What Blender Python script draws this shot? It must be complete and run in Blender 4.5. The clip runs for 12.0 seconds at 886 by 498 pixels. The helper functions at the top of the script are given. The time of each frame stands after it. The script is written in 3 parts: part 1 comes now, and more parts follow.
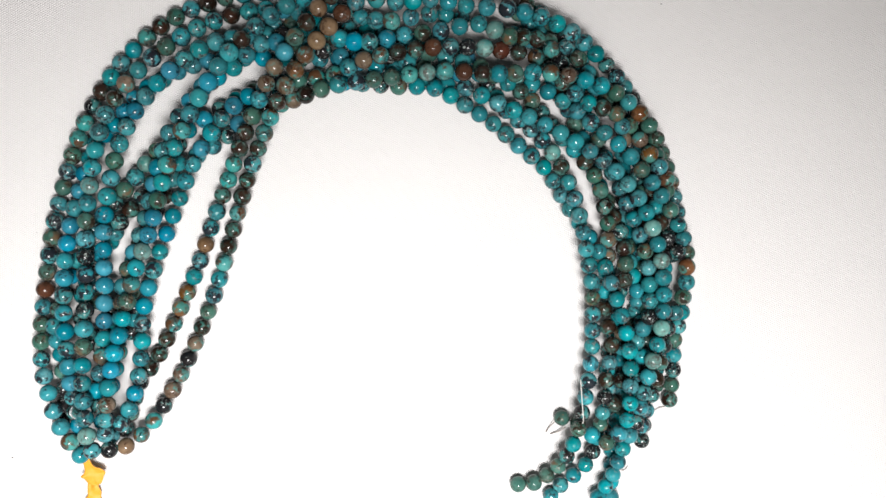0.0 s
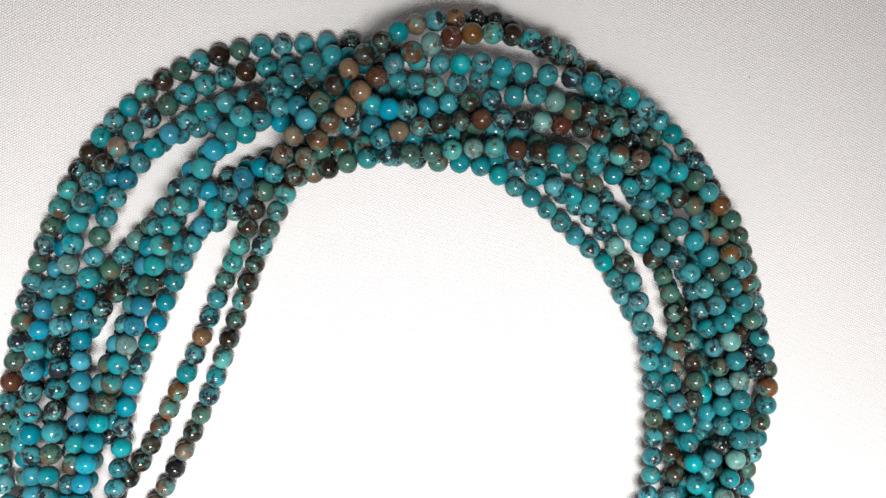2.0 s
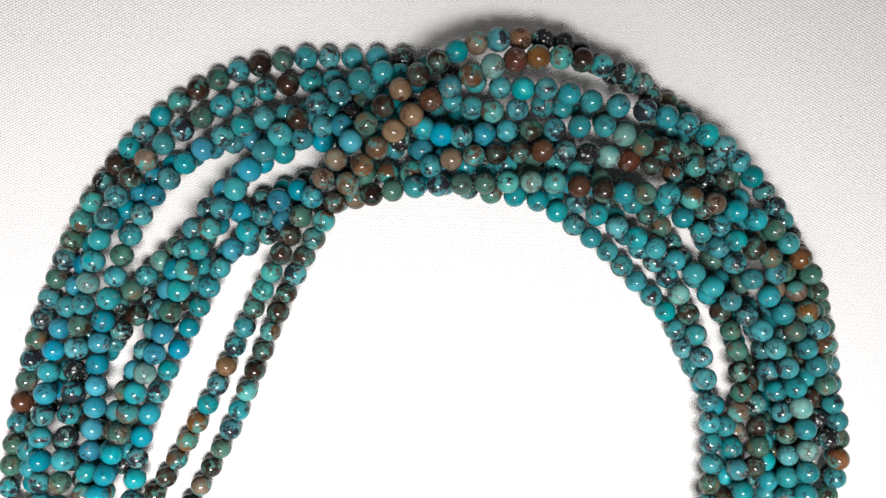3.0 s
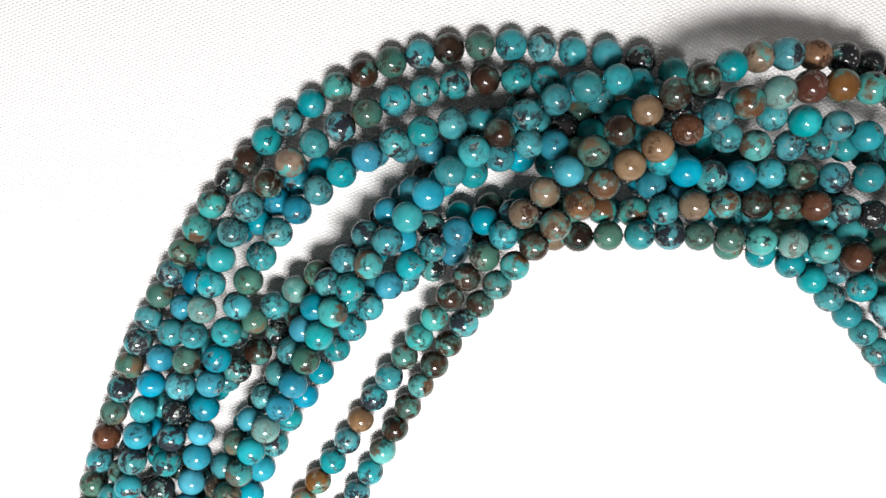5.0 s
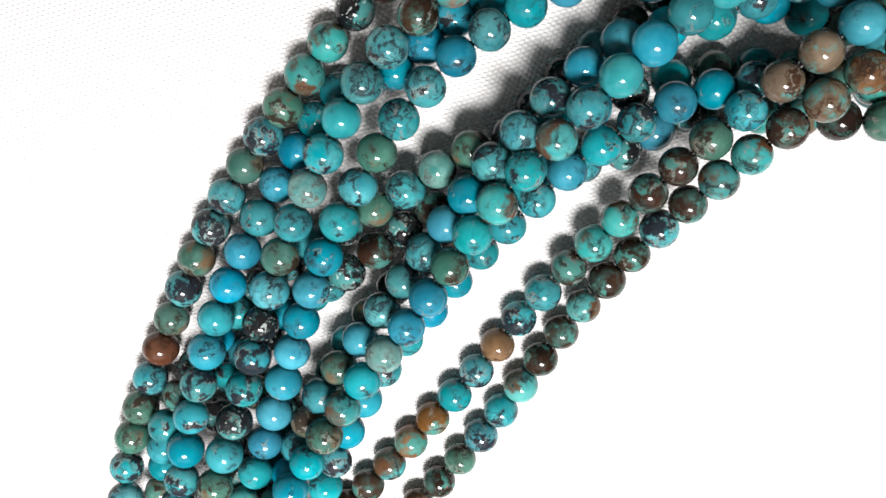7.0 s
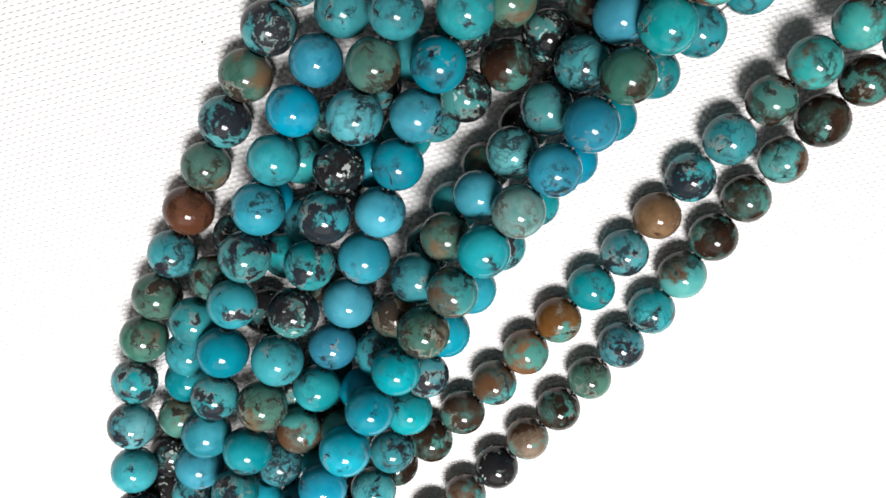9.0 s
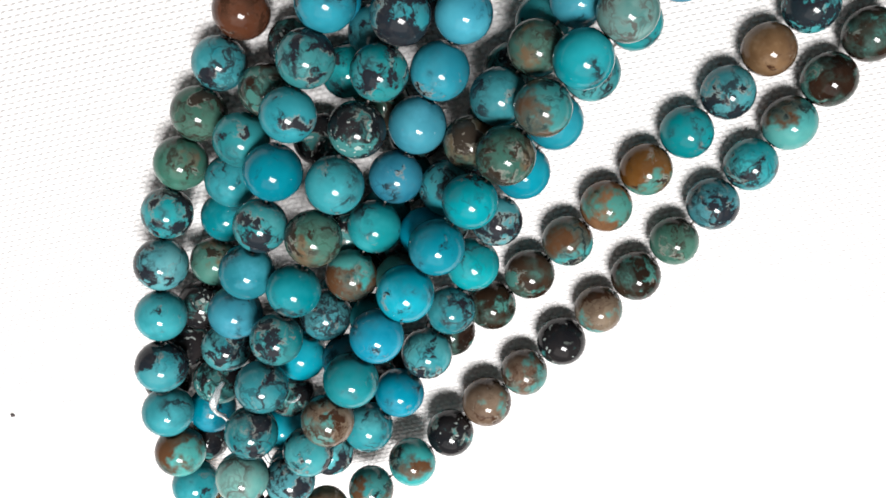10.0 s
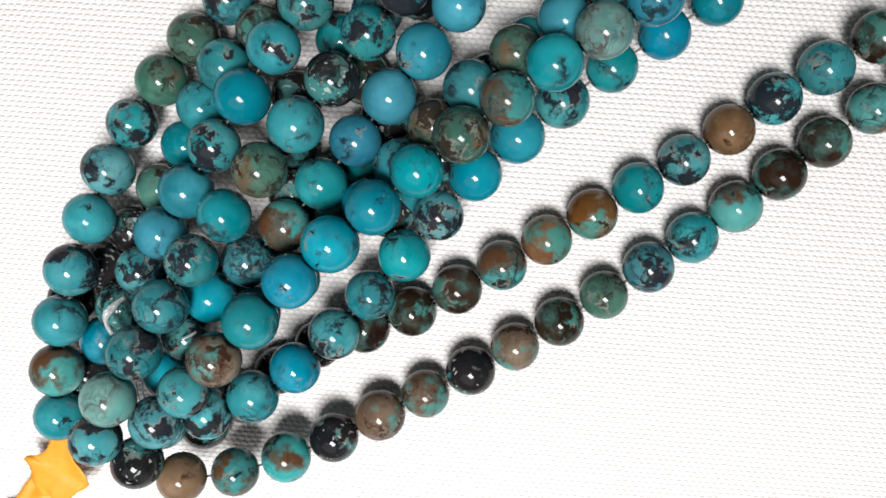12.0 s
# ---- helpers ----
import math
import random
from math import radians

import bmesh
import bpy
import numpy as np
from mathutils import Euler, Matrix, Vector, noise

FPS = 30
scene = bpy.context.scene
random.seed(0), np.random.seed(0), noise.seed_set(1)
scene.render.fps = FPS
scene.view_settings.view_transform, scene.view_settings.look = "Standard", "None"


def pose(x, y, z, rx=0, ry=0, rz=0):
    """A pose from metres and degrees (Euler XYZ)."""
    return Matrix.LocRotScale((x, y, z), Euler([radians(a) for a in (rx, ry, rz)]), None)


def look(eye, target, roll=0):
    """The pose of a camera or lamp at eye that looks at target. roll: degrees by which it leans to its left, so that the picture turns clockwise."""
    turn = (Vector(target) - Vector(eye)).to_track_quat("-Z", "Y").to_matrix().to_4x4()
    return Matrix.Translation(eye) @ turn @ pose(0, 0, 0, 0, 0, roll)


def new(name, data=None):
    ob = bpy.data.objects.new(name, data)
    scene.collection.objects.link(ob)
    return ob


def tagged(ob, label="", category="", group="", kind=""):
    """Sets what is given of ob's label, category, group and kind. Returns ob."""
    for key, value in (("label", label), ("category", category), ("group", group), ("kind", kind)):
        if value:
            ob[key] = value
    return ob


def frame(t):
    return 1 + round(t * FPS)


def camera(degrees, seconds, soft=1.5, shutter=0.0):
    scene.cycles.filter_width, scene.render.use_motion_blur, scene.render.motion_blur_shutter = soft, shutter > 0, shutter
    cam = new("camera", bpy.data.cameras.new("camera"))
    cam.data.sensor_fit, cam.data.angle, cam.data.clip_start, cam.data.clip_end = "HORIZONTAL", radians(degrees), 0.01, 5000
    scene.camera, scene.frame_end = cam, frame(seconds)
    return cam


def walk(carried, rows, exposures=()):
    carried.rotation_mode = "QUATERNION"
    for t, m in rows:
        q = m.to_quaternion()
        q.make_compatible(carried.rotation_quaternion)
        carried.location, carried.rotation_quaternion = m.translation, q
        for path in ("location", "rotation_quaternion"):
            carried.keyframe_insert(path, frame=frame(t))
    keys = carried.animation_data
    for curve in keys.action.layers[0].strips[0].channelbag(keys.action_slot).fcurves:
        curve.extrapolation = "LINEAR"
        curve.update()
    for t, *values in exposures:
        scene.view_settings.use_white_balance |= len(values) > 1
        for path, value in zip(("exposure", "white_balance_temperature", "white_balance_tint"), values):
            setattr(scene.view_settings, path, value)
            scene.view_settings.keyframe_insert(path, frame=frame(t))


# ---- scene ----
CM = 0.01  # the place is laid out in centimetres

cam = camera(54.25, 12.0, soft=1.6)
# seconds, eye in cm, turn in degrees
ROWS = [
    (0.0, -2.365, 3.264, 24.249, -7.79, -5.34, 0.61),
    (0.5, -2.413, 3.454, 22.963, -7.19, -5.21, 0.62),
    (1.0, -2.562, 3.789, 22.038, -6.89, -5.22, 0.90),
    (1.5, -2.730, 4.163, 21.317, -6.75, -5.15, 1.46),
    (2.0, -2.769, 4.628, 20.385, -6.45, -4.33, 3.16),
    (2.5, -2.835, 5.191, 19.443, -6.85, -3.27, 5.02),
    (2.7, -2.865, 5.354, 19.141, -7.18, -2.50, 5.56),
    (4.3, -5.219, 6.851, 15.537, -12.92, -0.46, 8.68),
    (4.5, -5.499, 6.890, 15.191, -13.43, -0.17, 9.37),
    (5.0, -6.530, 7.076, 13.941, -15.21, 0.32, 11.74),
    (5.5, -7.392, 6.683, 12.788, -17.14, 0.92, 14.79),
    (6.0, -8.018, 6.262, 11.998, -18.93, 0.62, 16.29),
    (6.5, -8.538, 5.732, 11.288, -21.25, 0.17, 16.12),
    (7.0, -8.884, 5.218, 10.390, -22.17, -0.48, 15.61),
    (7.2, -8.929, 4.935, 10.065, -22.29, -0.38, 15.55),
    (8.8, -9.616, 2.710, 8.161, -23.34, -1.73, 16.54),
    (9.0, -9.695, 2.268, 7.959, -23.00, -1.76, 17.29),
    (9.5, -9.780, 1.249, 7.759, -23.77, -1.28, 18.83),
    (10.0, -9.831, 0.437, 7.620, -23.62, -1.00, 20.13),
    (10.5, -9.699, -0.385, 7.387, -22.58, 0.25, 22.69),
    (11.0, -9.126, -0.957, 7.199, -17.93, 1.59, 26.87),
    (11.5, -8.787, -1.254, 7.777, -15.11, 2.52, 30.97),
    (12.0, -8.534, -0.984, 8.227, -9.39, 2.74, 35.73),
]
walk(cam, [(t, pose(x * CM, y * CM, z * CM, rx, ry, rz)) for t, x, y, z, rx, ry, rz in ROWS],
     exposures=[(0.0, -0.34), (2.7, -0.15), (4.3, 0.33), (7.2, 0.36), (8.8, 0.02), (10.0, -0.18), (10.5, -0.28), (11.0, -0.44), (12.0, -0.54)])

# ---- light: a soft desk lamp from the south, an added broad fill light, dim even room light ----
world = bpy.data.worlds.new("room_fill")
scene.world = world
world.use_nodes = True
wn = world.node_tree.nodes["Background"]
wn.inputs["Color"].default_value = (1.0, 0.94, 0.90, 1)
wn.inputs["Strength"].default_value = 0.16

lamp_data = bpy.data.lights.new("desk_lamp_light", "AREA")
lamp_data.shape = "RECTANGLE"
lamp_data.size, lamp_data.size_y = 0.175, 0.115
lamp_data.energy = 2.55
lamp_data.spread = radians(95)
lamp_data.color = (1.0, 0.99, 0.98)
lamp_light = new("desk_lamp_light", lamp_data)
lamp_light.matrix_world = look((-0.013, -0.10, 0.44), (-0.03, -0.205, 0.0))

# unseen fill lamp, added to lift the shadows; no real fixture
fill_data = bpy.data.lights.new("ceiling_light", "AREA")
fill_data.shape = "RECTANGLE"
fill_data.size, fill_data.size_y = 1.8, 1.2
fill_data.energy = 10.5
fill_data.color = (1.0, 0.93, 0.905)
room_fill = new("ceiling_light", fill_data)
room_fill.matrix_world = look((0.13, -0.92, 1.36), (0.0, 0.0, 0.0))


# ---- materials ----
class Nodes:
    """Short hand for a node tree."""

    def __init__(self, name):
        self.mat = bpy.data.materials.new(name)
        self.mat.use_nodes = True
        self.tree = self.mat.node_tree
        self.bsdf = self.tree.nodes["Principled BSDF"]

    def add(self, kind, **sockets):
        n = self.tree.nodes.new(kind)
        for key, value in sockets.items():
            self.plug(n.inputs[key.replace("_", " ")], value)
        return n

    def plug(self, socket, value):
        if isinstance(value, bpy.types.NodeSocket):
            self.tree.links.new(value, socket)
        else:
            socket.default_value = value

    def math(self, op, a, b=0.0):
        n = self.tree.nodes.new("ShaderNodeMath")
        n.operation = op
        self.plug(n.inputs[0], a)
        self.plug(n.inputs[1], b)
        return n.outputs[0]

    def vec(self, op, a, b):
        n = self.tree.nodes.new("ShaderNodeVectorMath")
        n.operation = op
        self.plug(n.inputs[0], a)
        self.plug(n.inputs[1], b)
        return n.outputs[0]

    def ramp(self, fac, *stops):
        n = self.tree.nodes.new("ShaderNodeValToRGB")
        self.plug(n.inputs[0], fac)
        el = n.color_ramp.elements
        while len(el) < len(stops):
            el.new(0.5)
        for e, (at, c) in zip(el, stops):
            e.position = at
            e.color = (c, c, c, 1) if isinstance(c, (int, float)) else (*c, 1)
        return n.outputs[0]

    def mix(self, fac, a, b):
        n = self.tree.nodes.new("ShaderNodeMix")
        n.data_type = "RGBA"
        self.plug(n.inputs[0], fac)
        for i, c in ((6, a), (7, b)):
            self.plug(n.inputs[i], (*c, 1) if isinstance(c, tuple) else c)
        return n.outputs[2]


def stone(name, base, base_two, matrix, patch, vein, speck=0.0, second=None, second_at=0.62):
    """Polished stone: a cloudy base, dark matrix patches (patch: share), thin veins (vein: share), pale specks, a second mineral."""
    m = Nodes(name)
    lighter = tuple(min(0.5, c * 1.5 + 0.03) for c in base_two)
    rnd = m.add("ShaderNodeObjectInfo").outputs["Random"]
    shift = m.add("ShaderNodeCombineXYZ", X=m.math("MULTIPLY", rnd, 7.3), Y=m.math("MULTIPLY", rnd, 23.1), Z=m.math("MULTIPLY", rnd, 41.7)).outputs[0]
    co = m.vec("ADD", m.add("ShaderNodeTexCoord").outputs["Object"], shift)
    cloud = m.add("ShaderNodeTexNoise", Vector=co, Scale=330.0, Detail=3.0).outputs["Fac"]
    fine = m.add("ShaderNodeTexNoise", Vector=co, Scale=1500.0, Detail=2.0).outputs["Fac"]
    col = m.mix(m.ramp(cloud, (0.35, 0.0), (0.68, 1.0)), base, base_two)
    # each bead a little lighter, darker, greener or bluer than the next
    tone = m.add("ShaderNodeHueSaturation", Hue=m.math("ADD", m.math("MULTIPLY", m.math("FRACT", m.math("MULTIPLY", rnd, 17.0)), 0.024), 0.483),
                 Saturation=m.math("ADD", m.math("MULTIPLY", m.math("FRACT", m.math("MULTIPLY", rnd, 91.0)), 0.20), 0.94),
                 Value=m.math("ADD", m.math("MULTIPLY", m.math("FRACT", m.math("MULTIPLY", rnd, 53.0)), 0.44), 0.60), Color=col).outputs[0]
    col = tone
    if second:
        far = m.add("ShaderNodeTexNoise", Vector=m.vec("ADD", co, (3.1, 5.7, 1.3)), Scale=210.0, Detail=4.0, Roughness=0.6).outputs["Fac"]
        col = m.mix(m.ramp(far, (second_at - 0.035, 0.0), (second_at + 0.035, 1.0)), col, second)
    pale = m.add("ShaderNodeTexNoise", Vector=m.vec("ADD", co, (6.6, 1.9, 8.2)), Scale=260.0, Detail=4.0, Roughness=0.65).outputs["Fac"]
    col = m.mix(m.math("MULTIPLY", m.ramp(pale, (0.54, 0.0), (0.68, 1.0)), 0.24), col, lighter)
    warp = m.add("ShaderNodeTexNoise", Vector=co, Scale=520.0, Detail=4.0).outputs["Color"]
    bent = m.vec("ADD", co, m.vec("MULTIPLY", m.vec("SUBTRACT", warp, (0.5, 0.5, 0.5)), (0.0044, 0.0044, 0.0044)))
    where = m.add("ShaderNodeTexNoise", Vector=m.vec("ADD", co, (9.1, 2.2, 4.4)), Scale=300.0, Detail=3.0).outputs["Fac"]
    gate = m.ramp(where, (0.66 - 0.34 * vein, 0.0), (0.76 - 0.34 * vein, 1.0))
    # winding cracks of uneven width, and a finer broken web
    wind = m.add("ShaderNodeTexNoise", Vector=m.vec("ADD", bent, (4.2, 0.6, 2.9)), Scale=230.0, Detail=5.0, Roughness=0.55).outputs["Fac"]
    crack = m.math("DIVIDE", m.math("ABSOLUTE", m.math("SUBTRACT", wind, 0.5)), m.math("ADD", m.math("MULTIPLY", fine, 1.5), 0.12))
    line = m.ramp(crack, (0.0, 1.0), (0.018, 0.9), (0.044, 0.0))
    vor = m.add("ShaderNodeTexVoronoi", Vector=bent, Scale=430.0)
    vor.feature = "DISTANCE_TO_EDGE"
    web = m.ramp(m.math("ADD", vor.outputs["Distance"], m.math("MULTIPLY", m.math("SUBTRACT", fine, 0.5), 0.12)), (0.0, 0.95), (0.035, 0.75), (0.065, 0.0))
    veins = m.math("MAXIMUM", line, m.math("MULTIPLY", web, min(1.0, 0.9 * vein)))
    smoke = m.math("MULTIPLY", m.ramp(crack, (0.0, 0.62), (0.16, 0.0)), m.ramp(where, (0.58 - 0.34 * vein, 0.0), (0.72 - 0.34 * vein, 1.0)))
    col = m.mix(m.math("MULTIPLY", smoke, 1.0 if vein > 0 else 0.0), col, m.mix(0.25, matrix, lighter))
    col = m.mix(m.math("MULTIPLY", m.math("MULTIPLY", veins, gate), 0.88 if vein > 0 else 0.0), col, matrix)
    blot = m.add("ShaderNodeTexNoise", Vector=m.vec("ADD", bent, (1.7, 8.8, 6.1)), Scale=300.0, Detail=5.0, Roughness=0.62).outputs["Fac"]
    edge = 0.74 - 0.42 * patch
    # the dark patches are edged with smoky stone, here and there with a pale crust
    crust = m.add("ShaderNodeTexNoise", Vector=m.vec("ADD", bent, (7.4, 3.3, 0.8)), Scale=420.0, Detail=3.0).outputs["Fac"]
    rim = m.mix(m.math("MULTIPLY", m.ramp(crust, (0.53, 0.0), (0.58, 1.0)), 0.45), m.mix(0.4, col, matrix), (0.27, 0.26, 0.23))
    col = m.mix(m.ramp(blot, (edge - 0.06, 0.0), (edge - 0.004, 1.0)), col, rim)
    col = m.mix(m.ramp(blot, (edge - 0.010, 0.0), (edge + 0.016, 0.95)), col, matrix)
    if speck:
        dots = m.add("ShaderNodeTexVoronoi", Vector=bent, Scale=1000.0)
        keep = m.ramp(m.math("ADD", dots.outputs["Distance"], m.math("MULTIPLY", fine, 0.35)), (0.30 + speck, 1.0), (0.36 + speck, 0.0))
        col = m.mix(m.math("MULTIPLY", keep, 0.6), col, (0.36, 0.40, 0.38))
    m.plug(m.bsdf.inputs["Base Color"], col)
    m.plug(m.bsdf.inputs["Roughness"], m.math("ADD", m.math("MULTIPLY", fine, 0.10), 0.05))
    m.bsdf.inputs["IOR"].default_value = 1.5
    edge_on = m.add("ShaderNodeLayerWeight", Blend=0.5).outputs["Facing"]
    m.plug(m.bsdf.inputs["Specular IOR Level"], m.math("SUBTRACT", 0.24, m.math("MULTIPLY", m.math("POWER", edge_on, 3.0), 0.22)))
    bump = m.add("ShaderNodeBump", Strength=0.03, Distance=0.0002, Height=fine)
    m.plug(m.bsdf.inputs["Normal"], bump.outputs[0])
    return m.mat


DARK, SMOKE, UMBER = (0.006, 0.007, 0.009), (0.010, 0.010, 0.014), (0.030, 0.013, 0.007)
STONES = {
    "t": stone("turquoise_stone", (0.012, 0.150, 0.172), (0.028, 0.218, 0.246), SMOKE, 0.25, 0.40),
    "b": stone("blue_turquoise_stone", (0.013, 0.134, 0.196), (0.029, 0.206, 0.280), DARK, 0.20, 0.30),
    "m": stone("webbed_turquoise_stone", (0.016, 0.150, 0.180), (0.060, 0.245, 0.262), SMOKE, 0.36, 0.66),
    "g": stone("green_turquoise_stone", (0.026, 0.088, 0.070), (0.056, 0.142, 0.114), (0.018, 0.013, 0.009), 0.36, 0.50, second=(0.086, 0.057, 0.032), second_at=0.60),
    "k": stone("black_matrix_stone", (0.006, 0.007, 0.009), (0.016, 0.014, 0.014), (0.034, 0.140, 0.136), 0.40, 0.0, speck=0.05),
    "n": stone("brown_matrix_stone", (0.010, 0.006, 0.004), (0.032, 0.018, 0.011), (0.036, 0.121, 0.105), 0.36, 0.3),
    "o": stone("ochre_stone", (0.070, 0.033, 0.012), (0.140, 0.073, 0.031), (0.020, 0.012, 0.008), 0.24, 0.3, second=(0.040, 0.150, 0.128), second_at=0.54),
    "r": stone("red_brown_stone", (0.042, 0.016, 0.009), (0.082, 0.034, 0.019), UMBER, 0.38, 0.5),
    "p": stone("pale_turquoise_stone", (0.060, 0.195, 0.190), (0.160, 0.305, 0.280), (0.050, 0.048, 0.043), 0.24, 0.6),
    "s": stone("tan_stone", (0.080, 0.057, 0.038), (0.155, 0.116, 0.080), UMBER, 0.32, 0.5, second=(0.037, 0.182, 0.171), second_at=0.54),
    "h": stone("half_brown_turquoise_stone", (0.028, 0.198, 0.198), (0.063, 0.253, 0.236), DARK, 0.26, 0.5, second=(0.064, 0.030, 0.014), second_at=0.51),
    "a": stone("caramel_stone", (0.098, 0.061, 0.034), (0.185, 0.122, 0.071), UMBER, 0.22, 0.4),
    "d": stone("half_black_turquoise_stone", (0.028, 0.190, 0.222), (0.076, 0.256, 0.280), SMOKE, 0.49, 0.5),
}


def cloth_material():
    """White woven cloth: over and under threads as fine relief, soft unevenness."""
    m = Nodes("white_woven_cloth")
    co = m.add("ShaderNodeTexCoord").outputs["Object"]
    wob = m.add("ShaderNodeTexNoise", Vector=co, Scale=900.0, Detail=2.0).outputs["Color"]
    bent = m.vec("ADD", co, m.vec("MULTIPLY", m.vec("SUBTRACT", wob, (0.5, 0.5, 0.5)), (0.00022, 0.00022, 0.00022)))
    turn = m.add("ShaderNodeVectorRotate", Vector=bent, Angle=radians(-32.0)).outputs[0]
    xyz = m.add("ShaderNodeSeparateXYZ", Vector=turn)
    row = m.math("DIVIDE", xyz.outputs[1], 0.00050)
    along = m.math("ADD", m.math("DIVIDE", xyz.outputs[0], 0.00070), m.math("MULTIPLY", m.math("FLOOR", row), 0.5))
    hump = m.math("SINE", m.math("MULTIPLY", m.math("FRACT", along), math.pi))
    rib = m.math("SINE", m.math("MULTIPLY", m.math("FRACT", row), math.pi))
    weave = m.math("MULTIPLY", hump, rib)
    fuzz = m.add("ShaderNodeTexNoise", Vector=co, Scale=6000.0, Detail=2.0).outputs["Fac"]
    broad = m.add("ShaderNodeTexNoise", Vector=co, Scale=18.0, Detail=3.0).outputs["Fac"]
    tint = m.mix(broad, (0.740, 0.720, 0.714), (0.700, 0.680, 0.674))
    # shade between the threads, mixed into the cloth colour
    gap_shade = m.ramp(weave, (0.08, 1.0), (0.75, 0.0))
    tint = m.mix(m.math("MULTIPLY", gap_shade, 0.23), tint, (0.34, 0.330, 0.326))
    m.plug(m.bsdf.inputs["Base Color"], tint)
    m.bsdf.inputs["Roughness"].default_value = 0.9
    m.bsdf.inputs["Specular IOR Level"].default_value = 0.2
    m.bsdf.inputs["Sheen Weight"].default_value = 0.2
    h = m.math("ADD", weave, m.math("MULTIPLY", fuzz, 0.15))
    bump = m.add("ShaderNodeBump", Strength=1.0, Distance=0.00024, Height=h)
    m.plug(m.bsdf.inputs["Normal"], bump.outputs[0])
    return m.mat


def plain(name, colour, rough, grain=0.0, scale=400.0, transmission=0.0, metal=0.0):
    m = Nodes(name)
    co = m.add("ShaderNodeTexCoord").outputs["Object"]
    n = m.add("ShaderNodeTexNoise", Vector=co, Scale=scale, Detail=4.0).outputs["Fac"]
    dark = tuple(c * (1 - grain) for c in colour)
    m.plug(m.bsdf.inputs["Base Color"], m.mix(n, dark, colour))
    m.bsdf.inputs["Roughness"].default_value = rough
    m.bsdf.inputs["Transmission Weight"].default_value = transmission
    m.bsdf.inputs["Metallic"].default_value = metal
    m.plug(m.bsdf.inputs["Normal"], m.add("ShaderNodeBump", Strength=0.25, Distance=0.0002, Height=n).outputs[0])
    return m.mat


CLOTH = cloth_material()
WOOD = plain("table_wood", (0.30, 0.19, 0.11), 0.5, 0.35, 30.0)
STRING = plain("dull_string", (0.13, 0.12, 0.11), 0.7, 0.3, 3000.0)
WHITE_STRING = plain("white_string", (0.60, 0.58, 0.55), 0.6, 0.2, 3000.0)
FROSTED = plain("frosted_clear_line", (0.80, 0.83, 0.84), 0.16, 0.08, 2000.0, transmission=0.76)
YELLOW = plain("yellow_tie", (0.60, 0.255, 0.014), 0.62, 0.22, 1500.0)
FRAYED = plain("frayed_thread", (0.16, 0.13, 0.11), 0.8, 0.3, 3000.0)
LINT = plain("dark_lint", (0.06, 0.05, 0.05), 0.9, 0.3, 5000.0)


# ---- building helpers ----
def mesh_of(name, bm, material, smooth=True):
    me = bpy.data.meshes.new(name)
    bm.to_mesh(me)
    bm.free()
    me.materials.append(material)
    for p in me.polygons:
        p.use_smooth = smooth
    return me


def part(name, bm, material, parent, label="", smooth=True):
    ob = new(name, mesh_of(name, bm, material, smooth))
    ob.parent = parent
    return tagged(ob, label)


def thing(name, at, label, category, group="", kind=""):
    ob = new(name)
    ob.empty_display_size = 0.005
    ob.location = at
    return tagged(ob, label, category, group, kind)


def tube(points, radius, sides=6, taper=None):
    """A round line through points (metres)."""
    bm = bmesh.new()
    rings = []
    up = Vector((0, 0, 1))
    for i, p in enumerate(points):
        a, b = points[max(0, i - 1)], points[min(len(points) - 1, i + 1)]
        d = (b - a).normalized()
        side = d.cross(up)
        side = side.normalized() if side.length > 1e-4 else Vector((1, 0, 0))
        top = side.cross(d)
        r = radius * (taper(i / (len(points) - 1)) if taper else 1)
        rings.append([bm.verts.new(p + (side * math.cos(w) + top * math.sin(w)) * r) for w in (2 * math.pi * k / sides for k in range(sides))])
    for lo, hi in zip(rings, rings[1:]):
        for k in range(sides):
            bm.faces.new((lo[k], lo[(k + 1) % sides], hi[(k + 1) % sides], hi[k]))
    bm.faces.new(rings[0][::-1])
    bm.faces.new(rings[-1])
    return bm


def curve(knots, steps=12):
    """A smooth run through knots (rounded, centripetal): one array of points for each span."""
    p = np.array(knots, float)
    q = np.vstack([2 * p[0] - p[1], p, 2 * p[-1] - p[-2]])
    spans = []
    for p0, p1, p2, p3 in zip(q, q[1:], q[2:], q[3:]):
        d1, d2, d3 = (max(np.linalg.norm(b - a) ** 0.5, 1e-4) for a, b in ((p0, p1), (p1, p2), (p2, p3)))
        m1 = ((p1 - p0) / d1 - (p2 - p0) / (d1 + d2) + (p2 - p1) / d2) * d2
        m2 = ((p2 - p1) / d2 - (p3 - p1) / (d2 + d3) + (p3 - p2) / d3) * d2
        s = np.linspace(0, 1, steps + 1)[:, None]
        spans.append((2 * s**3 - 3 * s**2 + 1) * p1 + (s**3 - 2 * s**2 + s) * m1 + (3 * s**2 - 2 * s**3) * p2 + (s**3 - s**2) * m2)
    return spans


PITCH, RADIUS = 0.475, 0.237  # cm from bead to bead, and a bead's half width


def string_beads(knots):
    """Bead centres evenly along the run through knots, in cm."""
    out = [np.array(knots[0], float)]
    for s in curve(knots, 24):
        d = np.r_[0, np.cumsum(np.linalg.norm(np.diff(s, axis=0), axis=1))]
        n = max(1, round(d[-1] / PITCH))
        out += [np.array([np.interp(d[-1] * i / n, d, s[:, c]) for c in range(3)]) for i in range(1, n + 1)]
    return np.array(out)


